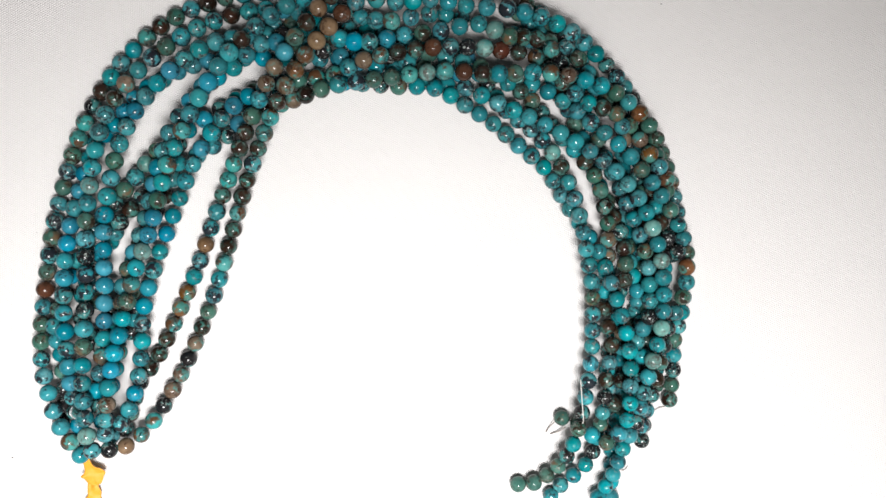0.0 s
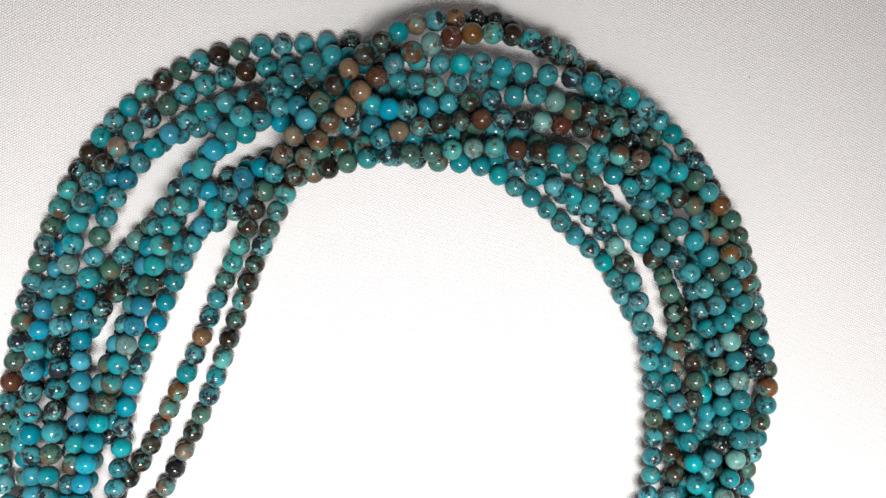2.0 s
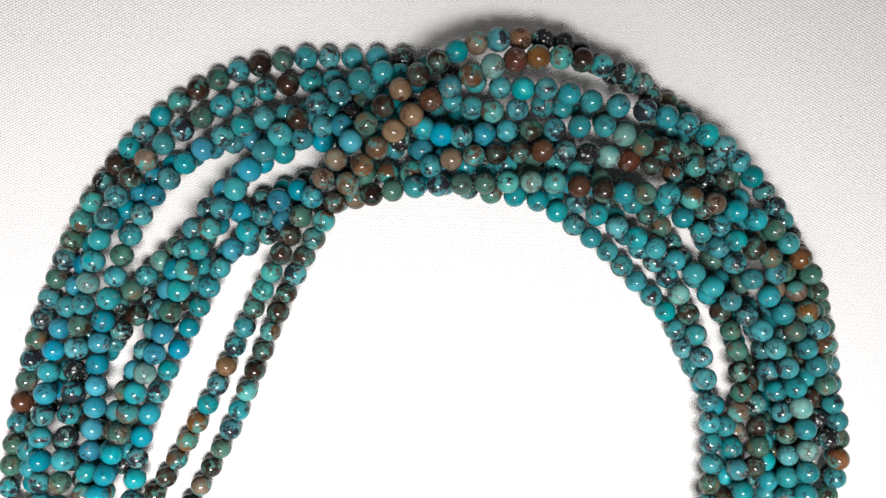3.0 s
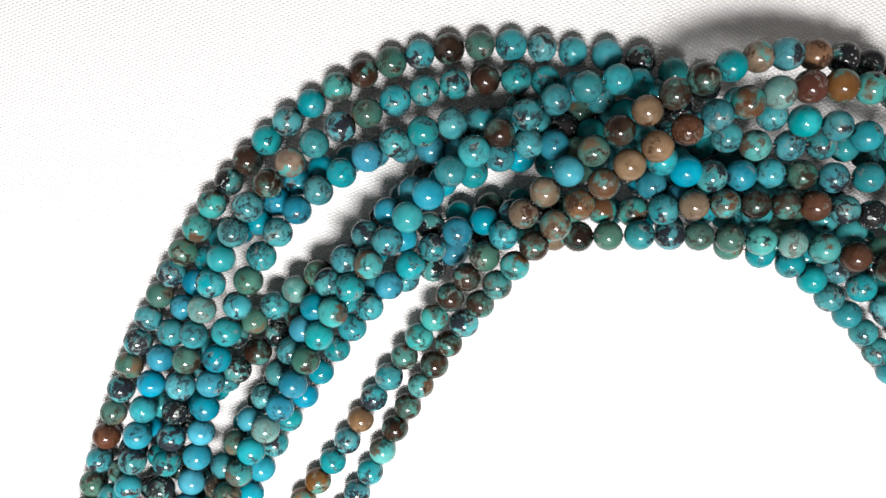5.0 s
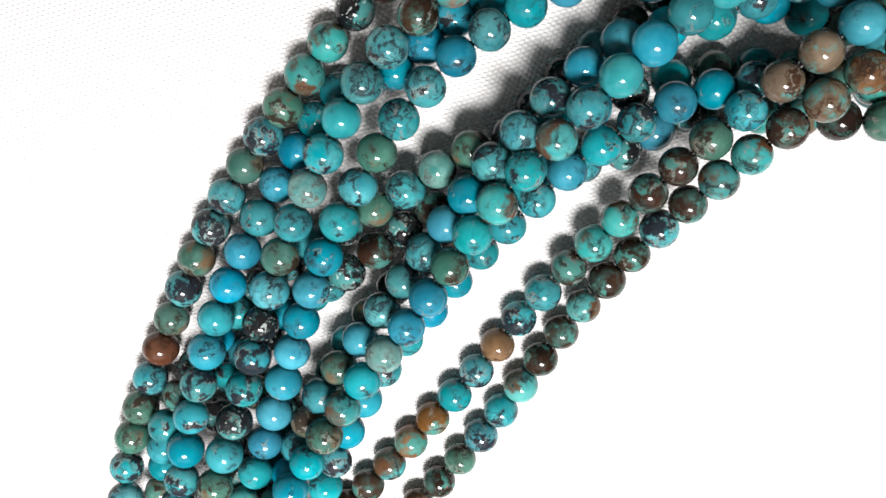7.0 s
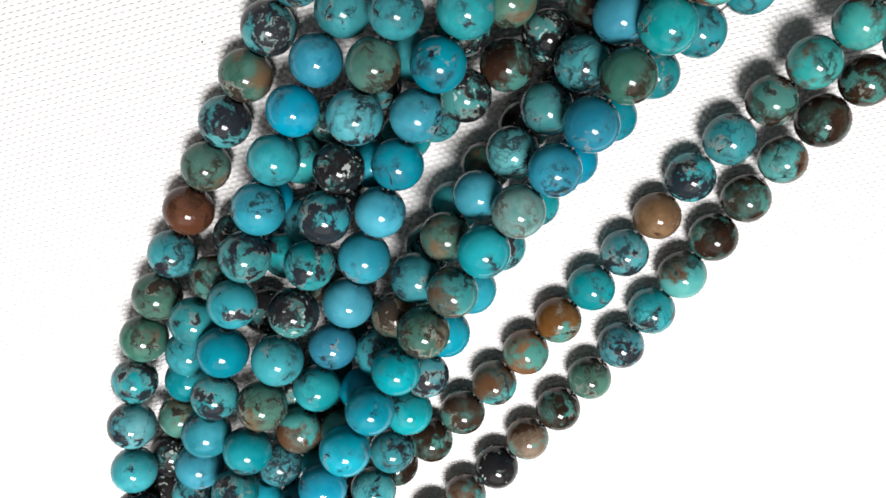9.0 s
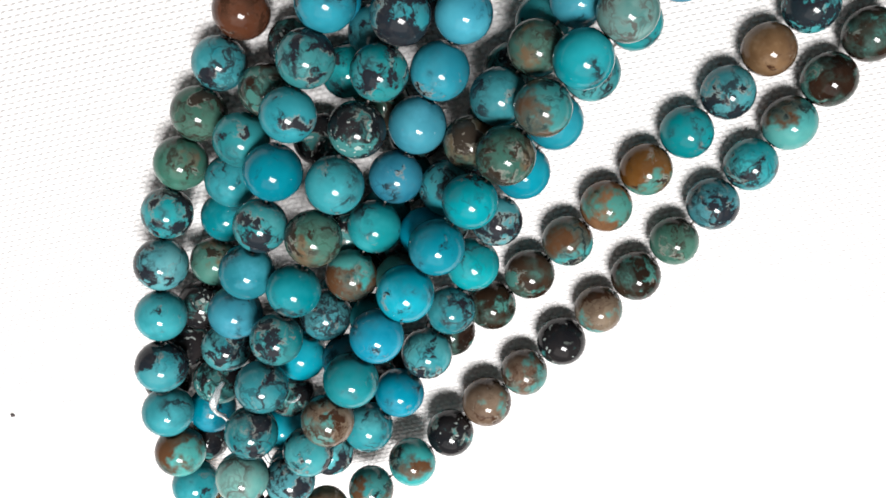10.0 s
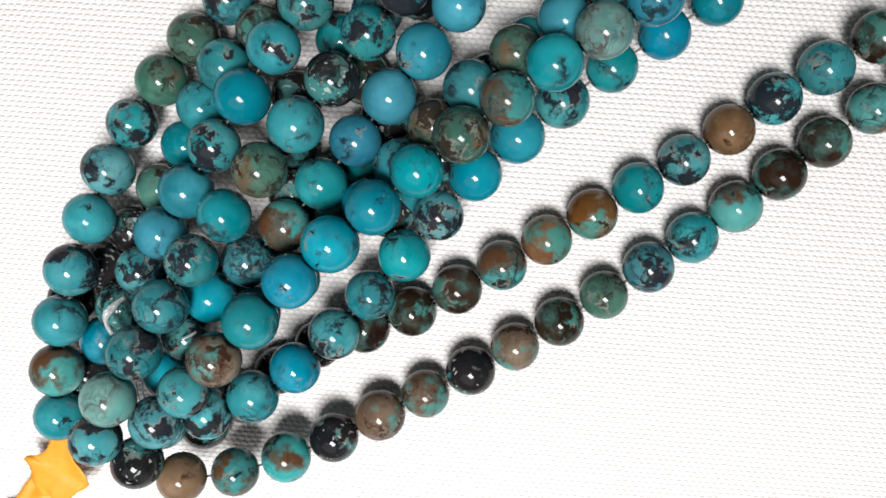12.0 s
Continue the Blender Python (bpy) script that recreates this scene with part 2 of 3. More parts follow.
def settle(runs, rounds=30):
    """Lets the strands lie on one another: beads that overlap part, mostly up and down, and none sinks into the cloth."""
    home = np.vstack(runs)
    ids = np.concatenate([np.full(len(r), i) for i, r in enumerate(runs)])
    pos = home.copy()
    a, b = np.where(np.triu(np.linalg.norm(home[:, None] - home[None], axis=2) < 1.0, 1))
    apart = ~((b == a + 1) & (ids[a] == ids[b]))
    a, b = a[apart], b[apart]
    for _ in range(rounds):
        v = pos[b] - pos[a]
        d = np.linalg.norm(v, axis=1) + 1e-9
        push = v / d[:, None] * (np.maximum(0, 2 * RADIUS * 0.95 - d) * 0.3)[:, None]
        push[:, :2] *= 0.15
        np.add.at(pos, b, push)
        np.add.at(pos, a, -push)
        pos += (home - pos) * (0.30, 0.30, 0.08)
        pos[:, 2] = np.maximum(pos[:, 2], RADIUS)
    return np.split(pos, np.cumsum([len(r) for r in runs])[:-1])


# ---- table and cloth ----
def rounded_slab(x, y, z0, z1, r=0.004):
    bm = bmesh.new()
    bmesh.ops.create_cube(bm, size=1)
    bmesh.ops.scale(bm, vec=(x, y, z1 - z0), verts=bm.verts)
    bmesh.ops.translate(bm, vec=(0, 0, (z0 + z1) / 2), verts=bm.verts)
    bmesh.ops.bevel(bm, geom=bm.edges[:], offset=r, segments=3, affect="EDGES")
    return bm


def build_cloth():
    n, size = 120, 1.1
    bm = bmesh.new()
    grid = []
    for j in range(n + 1):
        row = []
        for i in range(n + 1):
            x, y = (i / n - 0.5) * size, (j / n - 0.5) * size
            far = min(1.0, max(0.0, (math.hypot(x, y) - 0.14) / 0.2))
            h = 0.0022 * far * (noise.noise(Vector((x * 7, y * 5, 0.3))) - 0.6)
            row.append(bm.verts.new((x, y, min(h, 0.0))))
        grid.append(row)
    for j in range(n):
        for i in range(n):
            bm.faces.new((grid[j][i], grid[j][i + 1], grid[j + 1][i + 1], grid[j + 1][i]))
    back = bmesh.ops.extrude_face_region(bm, geom=bm.faces[:])
    bmesh.ops.translate(bm, vec=(0, 0, -0.0009), verts=[v for v in back["geom"] if isinstance(v, bmesh.types.BMVert)])
    bmesh.ops.recalc_face_normals(bm, faces=bm.faces[:])
    ob = new("tablecloth", mesh_of("tablecloth", bm, CLOTH))
    return tagged(ob, "plain white woven cloth spread flat on a table", "cloth", kind="structure")


table = new("tabletop", mesh_of("tabletop", rounded_slab(1.3, 1.3, -0.035, -0.0055), WOOD, False))
tagged(table, "plain wooden tabletop under the white cloth", "table", kind="structure")
build_cloth()


# ---- the strands ----
# runs of each strand in cm, from the yellow tie to its loose end
RUNS = {
    "A": [
        (-8.94, -5.09, 0.24), (-8.79, -4.64, 0.24), (-8.50, -3.74, 0.24), (-7.96, -2.94, 0.24), (-7.15, -1.20, 0.24), (-6.78, -0.32, 0.24),
        (-6.47, 0.58, 0.24), (-6.11, 1.49, 0.37), (-5.77, 2.34, 0.57), (-5.41, 3.19, 0.80), (-5.02, 4.04, 1.05), (-4.59, 4.86, 1.26),
        (-4.05, 5.62, 1.34), (-3.45, 6.35, 1.40), (-2.79, 6.95, 1.46), (-2.06, 7.40, 1.26), (-1.20, 7.60, 1.08), (-0.29, 7.63, 0.86),
        (0.48, 7.35, 0.48), (1.30, 7.05, 0.28), (2.13, 6.71, 0.24), (2.87, 6.23, 0.24), (3.98, 4.84, 0.24), (5.17, 3.56, 0.24),
        (5.52, 2.88, 0.24), (5.43, 2.03, 0.24), (5.58, 1.17, 0.24), (5.60, -0.59, 0.24), (5.81, -1.44, 0.24), (5.91, -2.27, 0.25),
        (5.70, -3.07, 0.53), (5.07, -3.79, 0.62), (5.06, -4.11, 0.24),
    ],
    "B": [
        (-9.61, -5.35, 1.10), (-8.81, -5.38, 0.76), (-8.12, -4.77, 0.46), (-7.62, -3.95, 0.29), (-7.17, -3.08, 0.24), (-6.43, -1.29, 0.24),
        (-5.87, 0.54, 0.24), (-5.59, 1.46, 0.39), (-5.27, 2.35, 0.59), (-4.92, 3.18, 0.86), (-4.54, 3.99, 1.15), (-4.06, 4.80, 1.32),
        (-3.50, 5.54, 1.42), (-2.85, 6.21, 1.53), (-2.12, 6.76, 1.57), (-1.29, 7.15, 1.48), (-0.39, 7.31, 1.37), (0.50, 7.26, 1.06),
        (1.38, 7.01, 0.86), (1.88, 6.47, 0.53), (2.51, 5.94, 0.24), (2.74, 5.09, 0.24), (3.59, 3.51, 0.24), (3.98, 2.68, 0.24),
        (4.35, 1.78, 0.25), (4.76, 0.91, 0.39), (4.98, 0.07, 0.72), (5.01, -0.83, 0.74), (4.92, -1.58, 0.32), (5.05, -2.41, 0.62),
        (5.13, -3.25, 0.29), (5.50, -4.06, 0.24), (5.58, -4.50, 0.24),
    ],
    "C": [
        (-10.10, -5.69, 0.54), (-10.55, -4.83, 0.67), (-10.85, -3.89, 0.60), (-11.06, -2.99, 0.38), (-10.91, -1.09, 0.25), (-10.57, 0.77, 0.24),
        (-10.31, 1.68, 0.24), (-9.99, 2.53, 0.33), (-9.66, 3.40, 0.30), (-9.20, 4.22, 0.25), (-8.67, 4.96, 0.27), (-8.00, 5.64, 0.25),
        (-7.24, 6.19, 0.24), (-6.41, 6.57, 0.24), (-5.48, 6.82, 0.24), (-4.53, 6.92, 0.24), (-3.49, 7.00, 0.33), (-1.46, 6.63, 0.84),
        (-0.57, 6.69, 1.11), (0.38, 6.55, 1.04), (1.46, 6.48, 1.16), (2.39, 6.30, 1.03), (3.25, 5.94, 0.95), (4.62, 4.81, 0.60),
        (5.18, 4.21, 0.27), (6.12, 2.71, 0.24), (6.65, 1.04, 0.24), (6.73, 0.19, 0.24), (6.35, -0.58, 0.24), (6.28, -1.42, 0.24),
        (6.36, -2.26, 0.26), (6.22, -3.14, 0.24), (6.27, -4.04, 0.24),
    ],
    "D": [
        (-9.70, -4.91, 1.20), (-9.79, -3.98, 1.10), (-9.79, -3.02, 1.02), (-9.69, -1.07, 0.78), (-9.62, 0.82, 0.71), (-9.29, 2.69, 0.76),
        (-8.98, 3.61, 0.81), (-8.47, 4.41, 0.68), (-7.81, 5.09, 0.58), (-7.06, 5.65, 0.50), (-6.22, 6.08, 0.46), (-5.31, 6.35, 0.44),
        (-4.41, 6.41, 0.44), (-3.61, 6.18, 0.72), (-2.93, 5.65, 0.98), (-2.16, 5.57, 1.03), (-1.23, 5.78, 0.85), (-0.26, 5.91, 0.85),
        (0.73, 6.09, 0.96), (1.58, 5.80, 0.90), (2.31, 5.74, 0.94), (3.05, 5.16, 0.64), (3.59, 4.40, 0.35), (4.04, 3.52, 0.30),
        (4.42, 2.61, 0.41), (4.82, 1.76, 0.65), (5.54, 0.01, 0.89), (5.68, -0.93, 0.97), (5.67, -1.84, 1.04), (5.41, -2.56, 0.92),
        (5.75, -3.44, 0.76), (5.95, -4.31, 0.42), (5.89, -5.75, 0.24),
    ],
    "E": [
        (-10.16, -5.33, 0.24), (-10.22, -3.58, 0.69), (-10.22, -2.61, 0.87), (-10.27, -1.63, 0.81), (-10.18, 0.21, 0.56), (-9.73, 2.04, 0.28),
        (-9.41, 2.86, 0.24), (-8.83, 3.32, 0.50), (-8.34, 4.05, 0.32), (-7.61, 4.56, 0.28), (-6.80, 4.93, 0.38), (-5.93, 5.10, 0.60),
        (-4.97, 5.16, 0.34), (-3.98, 5.16, 0.25), (-1.98, 5.25, 0.24), (-1.01, 5.39, 0.32), (-0.11, 5.25, 0.64), (0.82, 4.98, 0.74),
        (1.59, 4.58, 0.66), (2.32, 4.13, 0.38), (2.91, 3.45, 0.34), (4.07, 2.10, 0.67), (4.38, 1.24, 0.70), (4.58, 0.30, 0.56),
        (4.60, -0.69, 0.42), (4.52, -1.70, 0.52), (4.71, -2.70, 0.78), (4.58, -3.72, 0.81), (4.54, -4.70, 0.71), (4.51, -5.58, 0.39),
        (4.18, -6.40, 0.38), (3.47, -7.04, 0.31), (3.20, -7.39, 0.24),
    ],
    "F": [
        (-9.47, -4.73, 0.55), (-9.54, -3.81, 0.68), (-9.35, -2.85, 0.68), (-9.23, -0.92, 0.64), (-9.19, 0.06, 0.75), (-9.11, 1.00, 0.80),
        (-8.92, 1.96, 0.78), (-8.66, 2.86, 0.79), (-8.23, 3.71, 0.78), (-7.65, 4.43, 0.79), (-6.94, 5.06, 0.81), (-6.13, 5.52, 0.76),
        (-5.29, 5.70, 0.63), (-4.43, 5.75, 0.49), (-3.56, 5.77, 0.55), (-2.57, 5.62, 0.56), (-1.62, 5.26, 0.65), (-0.66, 4.98, 0.44),
        (0.33, 4.84, 0.29), (1.34, 4.84, 0.36), (2.31, 4.58, 0.40), (3.13, 4.13, 0.66), (3.88, 3.57, 0.80), (4.60, 2.98, 1.07),
        (5.31, 2.29, 1.01), (5.93, 1.56, 0.93), (6.48, 0.75, 0.81), (6.86, -0.09, 0.60), (6.91, -0.96, 0.40), (6.88, -1.85, 0.38),
        (6.75, -2.71, 0.24), (6.75, -3.61, 0.25), (6.68, -4.51, 0.24),
    ],
    "M": [
        (-9.27, -4.92, 1.04), (-9.15, -4.06, 1.19), (-9.01, -3.11, 1.19), (-8.80, -2.20, 1.08), (-8.28, -0.38, 1.08), (-7.94, 0.49, 1.08),
        (-7.37, 2.33, 1.19), (-6.97, 3.22, 1.26), (-6.03, 4.86, 1.16), (-5.43, 5.56, 1.06), (-4.70, 6.20, 0.90), (-3.85, 6.67, 0.81),
        (-3.15, 6.58, 0.46), (-2.37, 6.25, 0.53), (-1.57, 6.14, 0.83), (-0.56, 6.36, 0.75), (0.34, 6.32, 0.38), (2.23, 5.76, 0.50),
        (3.19, 5.59, 0.64), (4.32, 4.14, 0.61), (5.03, 3.48, 0.64), (5.54, 2.71, 0.91), (6.10, 2.02, 0.80), (6.18, 1.34, 0.32),
        (6.15, 0.47, 0.25), (5.87, -1.24, 0.63), (5.63, -2.11, 0.57), (5.43, -2.91, 0.24), (5.50, -3.78, 0.58), (5.19, -4.67, 0.41),
        (5.01, -5.55, 0.26), (4.99, -6.51, 0.24), (5.11, -8.96, 0.24),
    ],
    "L": [
        (-9.13, -3.66, 0.77), (-8.92, -2.73, 0.70), (-8.83, -1.83, 0.68), (-8.72, -0.93, 0.76), (-8.09, 0.89, 0.67), (-7.52, 2.70, 0.95),
        (-7.10, 3.57, 0.88), (-6.51, 4.35, 0.72), (-5.68, 4.86, 0.87), (-4.95, 5.47, 0.90), (-4.18, 5.50, 0.79), (-3.37, 5.36, 0.64),
        (-2.45, 5.07, 0.64), (-1.50, 4.91, 0.36), (-0.53, 4.61, 0.24), (0.46, 4.44, 0.43), (1.33, 4.04, 0.65), (2.19, 3.69, 0.70),
        (3.05, 3.26, 0.82), (3.85, 2.78, 0.99), (4.58, 2.23, 1.03), (5.19, 1.52, 1.17), (5.63, 0.69, 1.17), (5.91, -0.22, 1.21),
        (6.01, -1.16, 1.25), (5.96, -2.10, 1.29), (5.76, -3.04, 1.27), (5.59, -4.01, 1.15), (5.44, -4.91, 1.00), (5.13, -5.75, 0.87),
        (4.93, -6.60, 0.68), (4.58, -7.41, 0.43), (4.30, -9.35, 0.38),
    ],
    "H": [
        (-9.25, -5.17, 0.56), (-8.71, -4.36, 0.68), (-8.44, -3.44, 0.61), (-8.34, -2.49, 0.51), (-8.25, -1.52, 0.51), (-8.00, -0.55, 0.37),
        (-7.63, 0.44, 0.35), (-7.24, 1.41, 0.41), (-6.84, 2.33, 0.62), (-6.32, 3.16, 0.67), (-5.71, 3.88, 0.77), (-4.92, 4.33, 0.70),
        (-4.03, 4.59, 0.64), (-3.08, 4.73, 0.68), (-2.30, 5.10, 1.07), (-1.41, 5.31, 1.12), (-0.49, 5.46, 1.06), (0.45, 5.49, 0.97),
        (1.38, 5.46, 0.68), (2.36, 5.29, 0.61), (3.09, 4.63, 0.74), (3.74, 4.06, 1.04), (4.52, 3.79, 1.06), (4.84, 3.09, 0.72),
        (4.98, 2.28, 0.32), (5.07, 1.39, 0.24), (5.19, 0.50, 0.24), (5.25, -0.37, 0.43), (5.42, -1.17, 0.66), (5.57, -1.84, 0.24),
        (4.95, -2.61, 0.24), (4.72, -3.55, 0.41), (4.88, -4.48, 0.69),
    ],
    "I": [
        (-10.68, -4.79, 0.24), (-10.56, -3.86, 0.25), (-10.56, -2.88, 0.30), (-10.59, -2.04, 0.60), (-10.40, -1.19, 0.31), (-10.01, -0.29, 0.24),
        (-9.56, 0.57, 0.27), (-8.97, 1.28, 0.38), (-8.36, 1.98, 0.50), (-7.75, 2.68, 0.56), (-6.93, 3.24, 0.60), (-6.13, 3.79, 0.35),
        (-5.25, 4.28, 0.28), (-4.31, 4.56, 0.25), (-3.32, 4.58, 0.24), (-2.33, 4.53, 0.28), (-1.36, 4.46, 0.42), (-0.39, 4.42, 0.63),
        (0.44, 3.99, 0.56), (1.25, 3.49, 0.42), (1.98, 2.90, 0.34), (2.71, 2.30, 0.32), (3.24, 1.52, 0.27), (3.78, 0.74, 0.30),
        (4.28, -0.04, 0.61), (4.59, -0.89, 0.89), (4.90, -1.80, 1.03), (5.11, -2.77, 1.19), (5.16, -3.78, 1.24), (5.10, -4.76, 1.27),
        (4.61, -5.51, 1.00), (3.91, -5.15, 0.40), (3.46, -5.01, 0.24),
    ],
    "J": [
        (-9.81, -4.13, 0.24), (-9.35, -3.36, 0.24), (-9.21, -2.40, 0.24), (-9.21, -1.58, 0.24), (-9.93, -1.27, 0.24), (-9.60, -0.52, 0.24),
        (-9.15, 0.20, 0.24), (-8.79, 0.77, 0.57), (-8.24, 1.44, 0.37), (-7.65, 2.14, 0.49), (-6.78, 2.56, 0.24), (-5.95, 3.09, 0.32),
        (-5.36, 3.72, 0.24), (-4.52, 3.95, 0.30), (-3.84, 4.19, 0.77), (-2.97, 4.46, 1.00), (-2.03, 4.61, 0.89), (-0.16, 4.85, 1.08),
        (0.83, 4.79, 1.16), (1.71, 4.82, 1.06), (2.67, 4.85, 1.12), (3.61, 4.67, 1.15), (4.52, 4.35, 0.97), (5.22, 3.82, 0.88),
        (5.78, 3.12, 0.70), (5.82, 2.20, 0.49), (5.86, 1.23, 0.61), (6.23, 0.35, 0.71), (6.76, -0.44, 0.90), (6.72, -1.33, 0.79),
        (6.32, -2.24, 0.78), (6.12, -3.21, 0.88), (5.72, -5.13, 0.72),
    ],
    "N": [
        (-9.98, -1.92, 0.24), (-9.47, -2.65, 0.30), (-8.68, -2.29, 0.24), (-8.59, -1.59, 0.24), (-8.64, -0.77, 0.33), (-8.37, 0.14, 0.31),
        (-7.92, 1.03, 0.24), (-7.46, 1.92, 0.24), (-7.27, 2.85, 0.24), (-6.93, 3.75, 0.24), (-6.37, 4.51, 0.24), (-5.84, 5.31, 0.24),
        (-5.15, 5.89, 0.24), (-4.19, 6.06, 0.24), (-3.20, 6.03, 0.24), (-2.21, 5.92, 0.25), (-0.36, 5.65, 0.24), (0.53, 5.26, 0.24),
        (1.63, 3.86, 0.24), (2.33, 3.35, 0.26), (2.94, 2.71, 0.37), (3.39, 1.90, 0.51), (3.69, 0.98, 0.68), (3.88, 0.05, 0.75),
        (4.08, -0.87, 0.70), (4.14, -1.82, 0.72), (4.17, -2.76, 0.69), (4.08, -3.75, 0.74), (3.92, -4.69, 0.77), (3.69, -5.62, 0.76),
        (3.34, -6.39, 0.46), (2.66, -6.94, 0.33), (2.21, -7.01, 0.25),
    ],
}
# stones of each strand in order from the tie; see STONES
KINDS = {
    "A": "knkknnnhootdadmnhhnngmssbgnanntsmakkknknkgtgkmtgtnktgmtkgtnmtgtktmgtknm",
    "B": "dkahhkssksngdmhnnhnndnhhnsohaarmhprohndkkkgtmkgtnmgtkmtgnkngnkmtgmtkgt",
    "C": "thtdtddggmrgdgdmgdghhkntdthngdngtdttktktmtmtmtdtmtdmtkdmknggggsmmkkktmtgnktmg",
    "D": "pmmmtgtkmdkdgtpmtmmnstdgmmdnmtbmtttbmbmgdttpgnnhktmttgmmmmtmgmtmktmtkmtmkk",
    "E": "kbkmbbdbtmbtbbtbbttbbbbbtbmbbtbtgtbtkbtgmtggtngkkmtnggngssttnnndnkmgtkttmt",
    "F": "bkbmhtbbbbbbbtmgmmbmtbmtmmttkttgttktgtbtmpttmtmtttgttgtmgtgttdgmkgn",
    "M": "mdstbbbtghtpbbgththmtbtmnmtttttkmmhmdtmtttmgdgmtgngsodogsmknkktgmtknmtgtmttttttt",
    "L": "bthbmgtgbmmmbbmmmbbbttmbgtkbbttmttmtmtttttmmtmmtptptttptptmmktttttttttt",
    "H": "mdmbmmtdbbmtbbttmbtmbbdkghhmshnnrdkprnhknmtngmsmtgkmtgtttmmgtktmn",
    "I": "kkkgtttnkbtkmtkgmpgdtbktgmtktbmkgtttmttmtmtmmtttttmtttttmttmgtgg",
    "J": "kgtkmtkgtmkbttknknkttmkbknhsngtdgghphrntgthsttgtogggknmnkkotgmkknnkmd",
    # N's first 25 or so: mostly black stones, standing in for shade under the bunch
    "N": "kkkmktkgktgkknmkkkkmnkkkkmgtkmtmttmkbtktmdddpnmddmtmmgdmmddmkgtkgggg",
}


def bead_mesh(material):
    """A drilled round bead, its hole along z."""
    bm = bmesh.new()
    rings, seg, r, hole = 13, 24, RADIUS * CM, 0.042 * CM
    start = math.asin(hole / r)
    prof = [(hole, -r * 0.70)] + [(r * math.sin(w), -r * math.cos(w)) for w in (start + (math.pi - 2 * start) * k / rings for k in range(rings + 1))] + [(hole, r * 0.70)]
    loops = [[bm.verts.new((x * math.cos(w), x * math.sin(w), z)) for w in (2 * math.pi * k / seg for k in range(seg))] for x, z in prof]
    for lo, hi in zip(loops, loops[1:]):
        for k in range(seg):
            bm.faces.new((lo[k], lo[(k + 1) % seg], hi[(k + 1) % seg], hi[k]))
    return mesh_of("bead", bm, material)


BEADS = {k: bead_mesh(m) for k, m in STONES.items()}
LABEL = {
    "A": "brown and teal polished bead strand beside another on white cloth",
    "B": "brown, ochre and turquoise bead strand draped over the bunch",
    "C": "teal and dark bead strand along the outer edge",
    "D": "turquoise bead strand with heavy black webbing",
    "E": "clear blue turquoise bead strand under other strands",
    "F": "blue turquoise bead strand with thin dark veins",
    "M": "bright turquoise bead strand lying on top of the bunch",
    "L": "light blue turquoise bead strand crossing under others",
    "H": "mixed blue, tan and brown bead strand in the bunch",
    "I": "green and teal bead strand along the inner edge",
    "J": "dark brown and green bead strand in the bunch",
    "N": "black-veined teal bead strand with a loose end on cloth",
}


def strand(key, run):
    rng = random.Random(key)
    base = Vector(run[0]) * CM
    base.z = 0
    root = thing("bead_strand", base, LABEL[key], "bead strand", "strands of the tied bunch")
    mix = KINDS[key]
    spots = [Vector(p) * CM for p in run]
    for i, p in enumerate(spots):
        way = spots[min(i + 1, len(spots) - 1)] - spots[max(i - 1, 0)]
        kind = mix[i] if i < len(mix) and mix[i] in STONES else rng.choice("ttttbmmggkhd")
        ob = new("bead", BEADS[kind])
        turn = way.to_track_quat("Z", "X") @ Euler((0, 0, rng.uniform(0, 6.28))).to_quaternion()
        grow = rng.uniform(0.97, 1.045)
        ob.matrix_basis = Matrix.LocRotScale(p - base, turn, (grow, grow, grow * rng.uniform(0.97, 1.01)))
        ob.parent = root
    line = []
    for s in curve([tuple(p - base) for p in spots], 3):
        line += [Vector(q) for q in s[:-1]]
    line.append(spots[-1] - base)
    part("string", tube(line, 0.00012, 5), STRING, root, "thin dull stringing thread")
    return root


SETTLED = dict(zip(RUNS, settle([string_beads(k) for k in RUNS.values()])))
ROOTS = {key: strand(key, run) for key, run in SETTLED.items()}


# ---- loose threads of the strands ----
def loose_thread(key, points, radius=0.012, material=None, label="fine loose thread end"):
    """A thin thread of a strand, through points in cm."""
    root = ROOTS[key]
    line = [Vector(q) * CM - root.location for s in curve(points, 5) for q in s]
    line = [p for i, p in enumerate(line) if i == 0 or (p - line[i - 1]).length > 1e-6]
    part("loose_thread", tube(line, radius * CM, 6), material or STRING, root, label)


# the clear elastic ends near the tie: a twisted loop, and a melted knot with two lines running from it
loose_thread("E", [(-10.13, -4.19, 0.90), (-10.16, -4.27, 1.00), (-10.17, -4.35, 1.03), (-10.13, -4.43, 1.00), (-10.08, -4.49, 0.96), (-10.03, -4.55, 0.88)], 0.020, FROSTED, "clear elastic thread loop")
loose_thread("E", [(-10.15, -4.21, 0.90), (-10.13, -4.29, 1.00), (-10.13, -4.37, 1.04), (-10.11, -4.44, 1.00), (-10.05, -4.50, 0.95), (-10.00, -4.60, 0.86)], 0.018, FROSTED, "clear elastic thread loop")
loose_thread("E", [(-10.17, -4.24, 0.93), (-10.15, -4.31, 1.03), (-10.15, -4.40, 1.03), (-10.09, -4.46, 0.98)], 0.012, FROSTED, "clear elastic thread loop")
loose_thread("D", [(-9.60, -4.80, 0.80), (-9.47, -4.85, 0.95), (-9.34, -4.74, 1.08), (-9.23, -4.56, 1.20)], 0.007, FROSTED, "clear elastic thread")
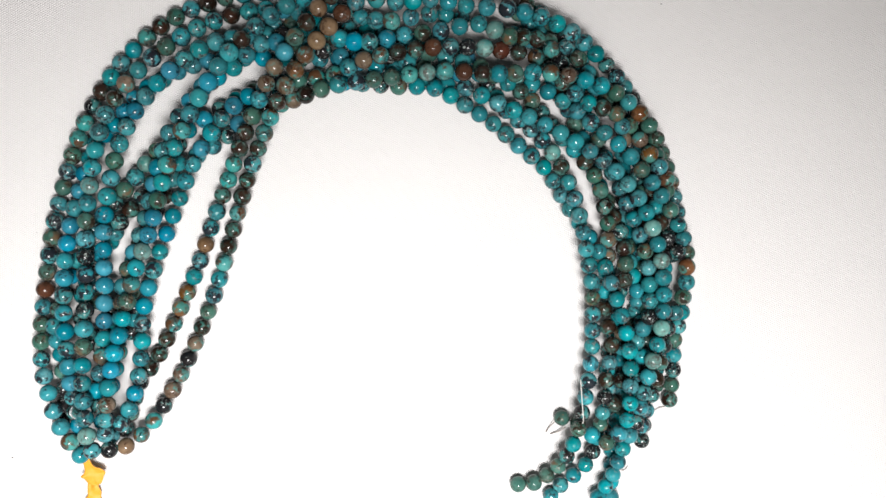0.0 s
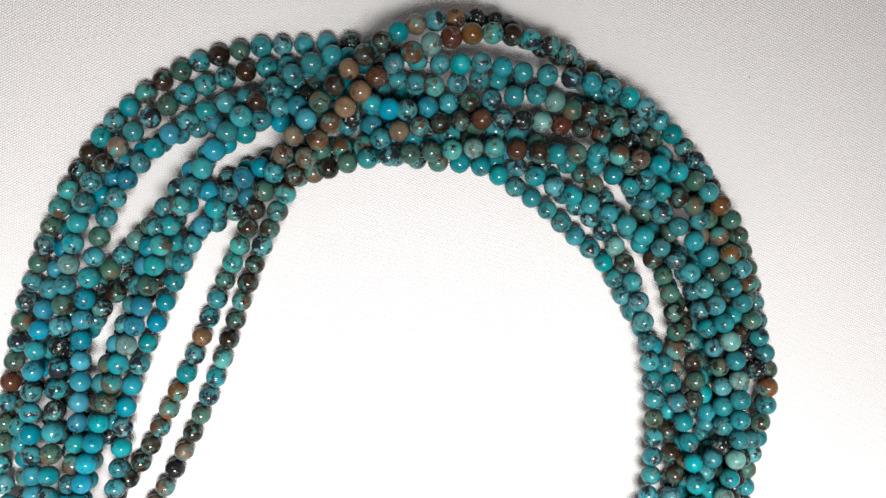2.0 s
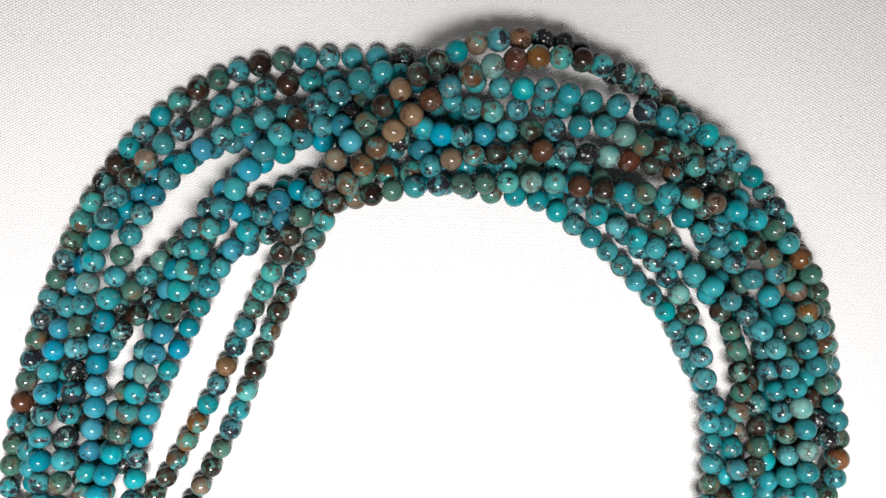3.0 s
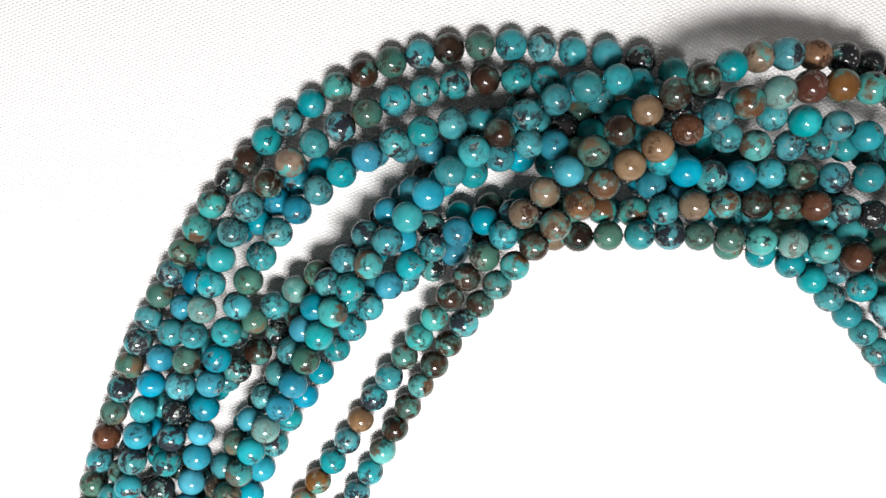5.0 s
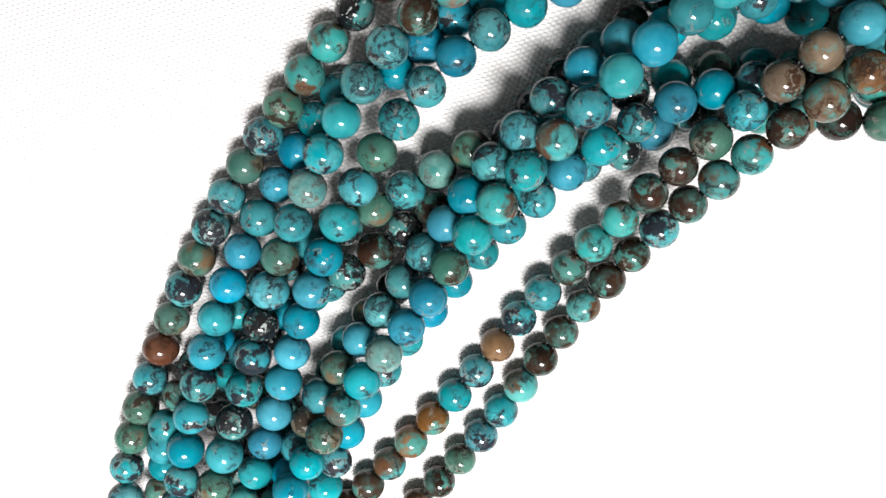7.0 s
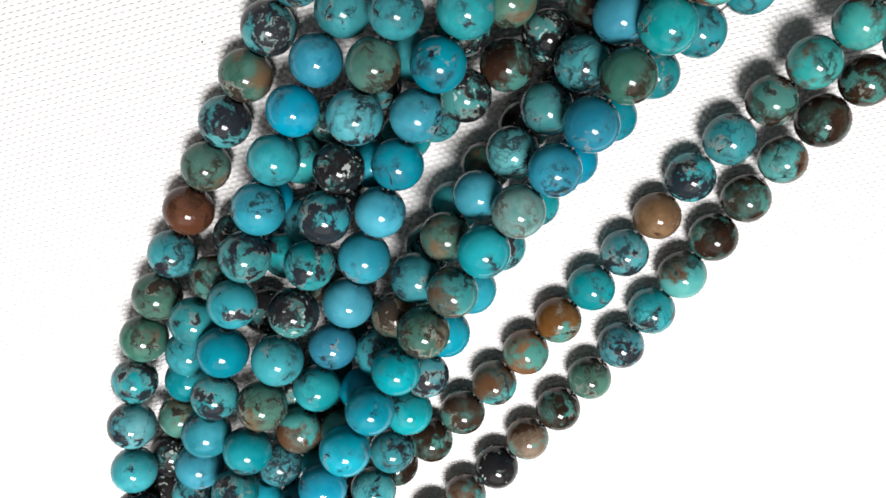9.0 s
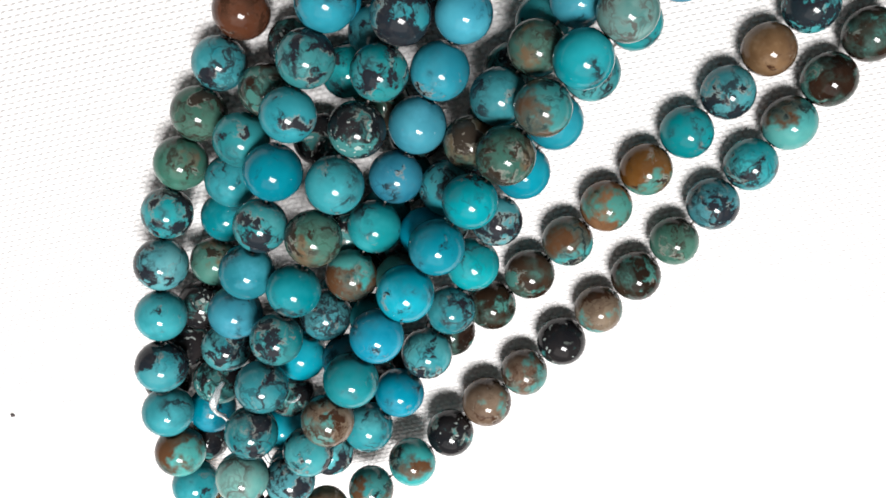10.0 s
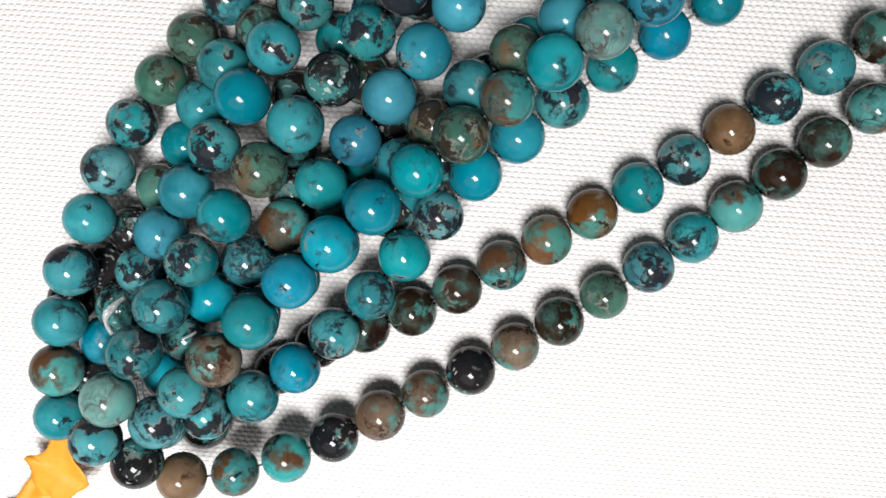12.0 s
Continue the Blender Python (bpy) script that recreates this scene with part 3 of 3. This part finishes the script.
loose_thread("D", [(-9.64, -4.86, 0.78), (-9.49, -4.90, 0.93), (-9.35, -4.79, 1.05), (-9.24, -4.59, 1.19)], 0.006, FROSTED, "clear elastic thread")
loose_thread("M", [(-9.52, -4.22, 0.86), (-9.48, -4.14, 0.95), (-9.45, -4.08, 0.98), (-9.44, -4.05, 0.95)], 0.014, FROSTED, "clear elastic thread end")


def melted_knot(key, x, y, z, size, seed):
    """A lump of melted clear line on a strand, in cm."""
    bm = bmesh.new()
    bmesh.ops.create_icosphere(bm, subdivisions=3, radius=size * CM)
    for v in bm.verts:
        v.co *= 1 + 0.45 * noise.noise(v.co * (130 / size) + Vector((seed, 0, 0)))
        v.co.y *= 1.35
        v.co += Vector((x, y, z)) * CM - ROOTS[key].location
    part("knot", bm, FROSTED, ROOTS[key], "melted clear thread knot")


melted_knot("M", -9.215, -4.53, 1.22, 0.042, 4)
loose_thread("N", [(3.80, -3.65, 0.95), (3.82, -3.95, 1.0), (3.86, -4.4, 1.02), (3.91, -4.8, 1.0), (3.93, -5.08, 0.80)], 0.013, WHITE_STRING, "white stringing thread end")
loose_thread("I", [(3.48, -5.06, 0.3), (3.32, -5.10, 0.25), (3.16, -5.30, 0.1), (3.05, -5.50, 0.03)], 0.017, FRAYED)
loose_thread("I", [(3.60, -5.30, 0.2), (3.42, -5.46, 0.1), (3.18, -5.57, 0.03)], 0.017, FRAYED)
loose_thread("F", [(6.75, -4.60, 0.15), (6.64, -4.77, 0.08), (6.45, -4.83, 0.05), (6.23, -4.97, 0.03)], 0.012, FRAYED)
loose_thread("L", [(5.10, -6.55, 0.2), (5.30, -6.70, 0.1), (5.47, -6.74, 0.05), (5.58, -6.62, 0.03)], 0.012, FRAYED)


# ---- the yellow tie ----
def ribbon(points, jag, seed, thick=0.010):
    """A crumpled strip: points of (x, y, z, half width, tilt) in cm."""
    spans = curve(points, 7)
    line = np.vstack([s[:-1] for s in spans] + [spans[-1][-1:]])
    bm = bmesh.new()
    rows, across = [], 8
    for i, (x, y, z, w, tilt) in enumerate(line):
        a, b = line[max(0, i - 1)], line[min(len(line) - 1, i + 1)]
        d = Vector((b[0] - a[0], b[1] - a[1], 0)).normalized()
        side = Vector((-d.y, d.x, 0))
        le, re = (1 + jag * 2.2 * noise.noise(Vector((x * 5.5, y * 5.5, seed + e))) for e in (0.0, 7.0))
        row = []
        for k in range(across + 1):
            u = k / across * 2 - 1
            off = u * w * (le if u < 0 else re)
            fold = 0.05 * noise.noise(Vector((x * 4 + 9, y * 4, u * 1.6))) + tilt * u * w
            p = Vector((x, y, max(0.03, z + fold))) + side * off
            row.append(bm.verts.new(p * CM))
        rows.append(row)
    for lo, hi in zip(rows, rows[1:]):
        for k in range(across):
            bm.faces.new((lo[k], lo[k + 1], hi[k + 1], hi[k]))
    out = bmesh.ops.extrude_face_region(bm, geom=bm.faces[:])
    bmesh.ops.translate(bm, vec=(0, 0, -thick * CM), verts=[v for v in out["geom"] if isinstance(v, bmesh.types.BMVert)])
    bmesh.ops.recalc_face_normals(bm, faces=bm.faces[:])
    return bm


tie = thing("ribbon_tie", (0, 0, 0), "crumpled yellow ribbon tying the strand ends together", "ribbon")
part("knot_flap", ribbon([(-10.02, -5.70, 0.52, 0.11, 0.1), (-9.99, -5.90, 0.47, 0.11, 0.2), (-9.95, -6.06, 0.41, 0.12, 0.1), (-9.92, -6.16, 0.36, 0.16, 0.1), (-9.88, -6.27, 0.33, 0.29, 0.1), (-9.86, -6.36, 0.31, 0.33, -0.1), (-9.84, -6.47, 0.29, 0.26, 0.0), (-9.81, -6.59, 0.26, 0.21, 0.0), (-9.78, -6.70, 0.20, 0.09, 0.0)], 0.05, 3), YELLOW, tie)
part("tail", ribbon([(-9.96, -6.52, 0.12, 0.13, 0.1), (-9.94, -6.73, 0.14, 0.16, 0.3), (-9.91, -6.90, 0.15, 0.19, 0.1), (-9.91, -7.04, 0.13, 0.17, -0.2), (-9.94, -7.20, 0.11, 0.24, 0.1), (-9.96, -7.30, 0.10, 0.23, 0.2), (-9.92, -7.43, 0.09, 0.14, 0.1), (-9.94, -7.64, 0.08, 0.19, 0.1), (-9.92, -8.00, 0.07, 0.16, 0.0)], 0.09, 5), YELLOW, tie)

# ---- specks on the cloth ----
def lint(x, y, size, seed):
    rng = random.Random(seed)
    bm = bmesh.new()
    bmesh.ops.create_icosphere(bm, subdivisions=2, radius=size * CM)
    for v in bm.verts:
        v.co *= rng.uniform(0.7, 1.25)
        v.co.z *= 0.5
    ob = new("lint_speck", mesh_of("lint_speck", bm, LINT))
    ob.location = (x * CM, y * CM, size * CM * 0.35)
    tagged(ob, "tiny dark lint speck lying on white cloth", "lint", "specks on the cloth")


for n, (x, y, size) in enumerate([(-12.12, -5.92, 0.022), (6.0, 6.87, 0.018), (-11.14, 0.43, 0.010)]):
    lint(x, y, size, n)
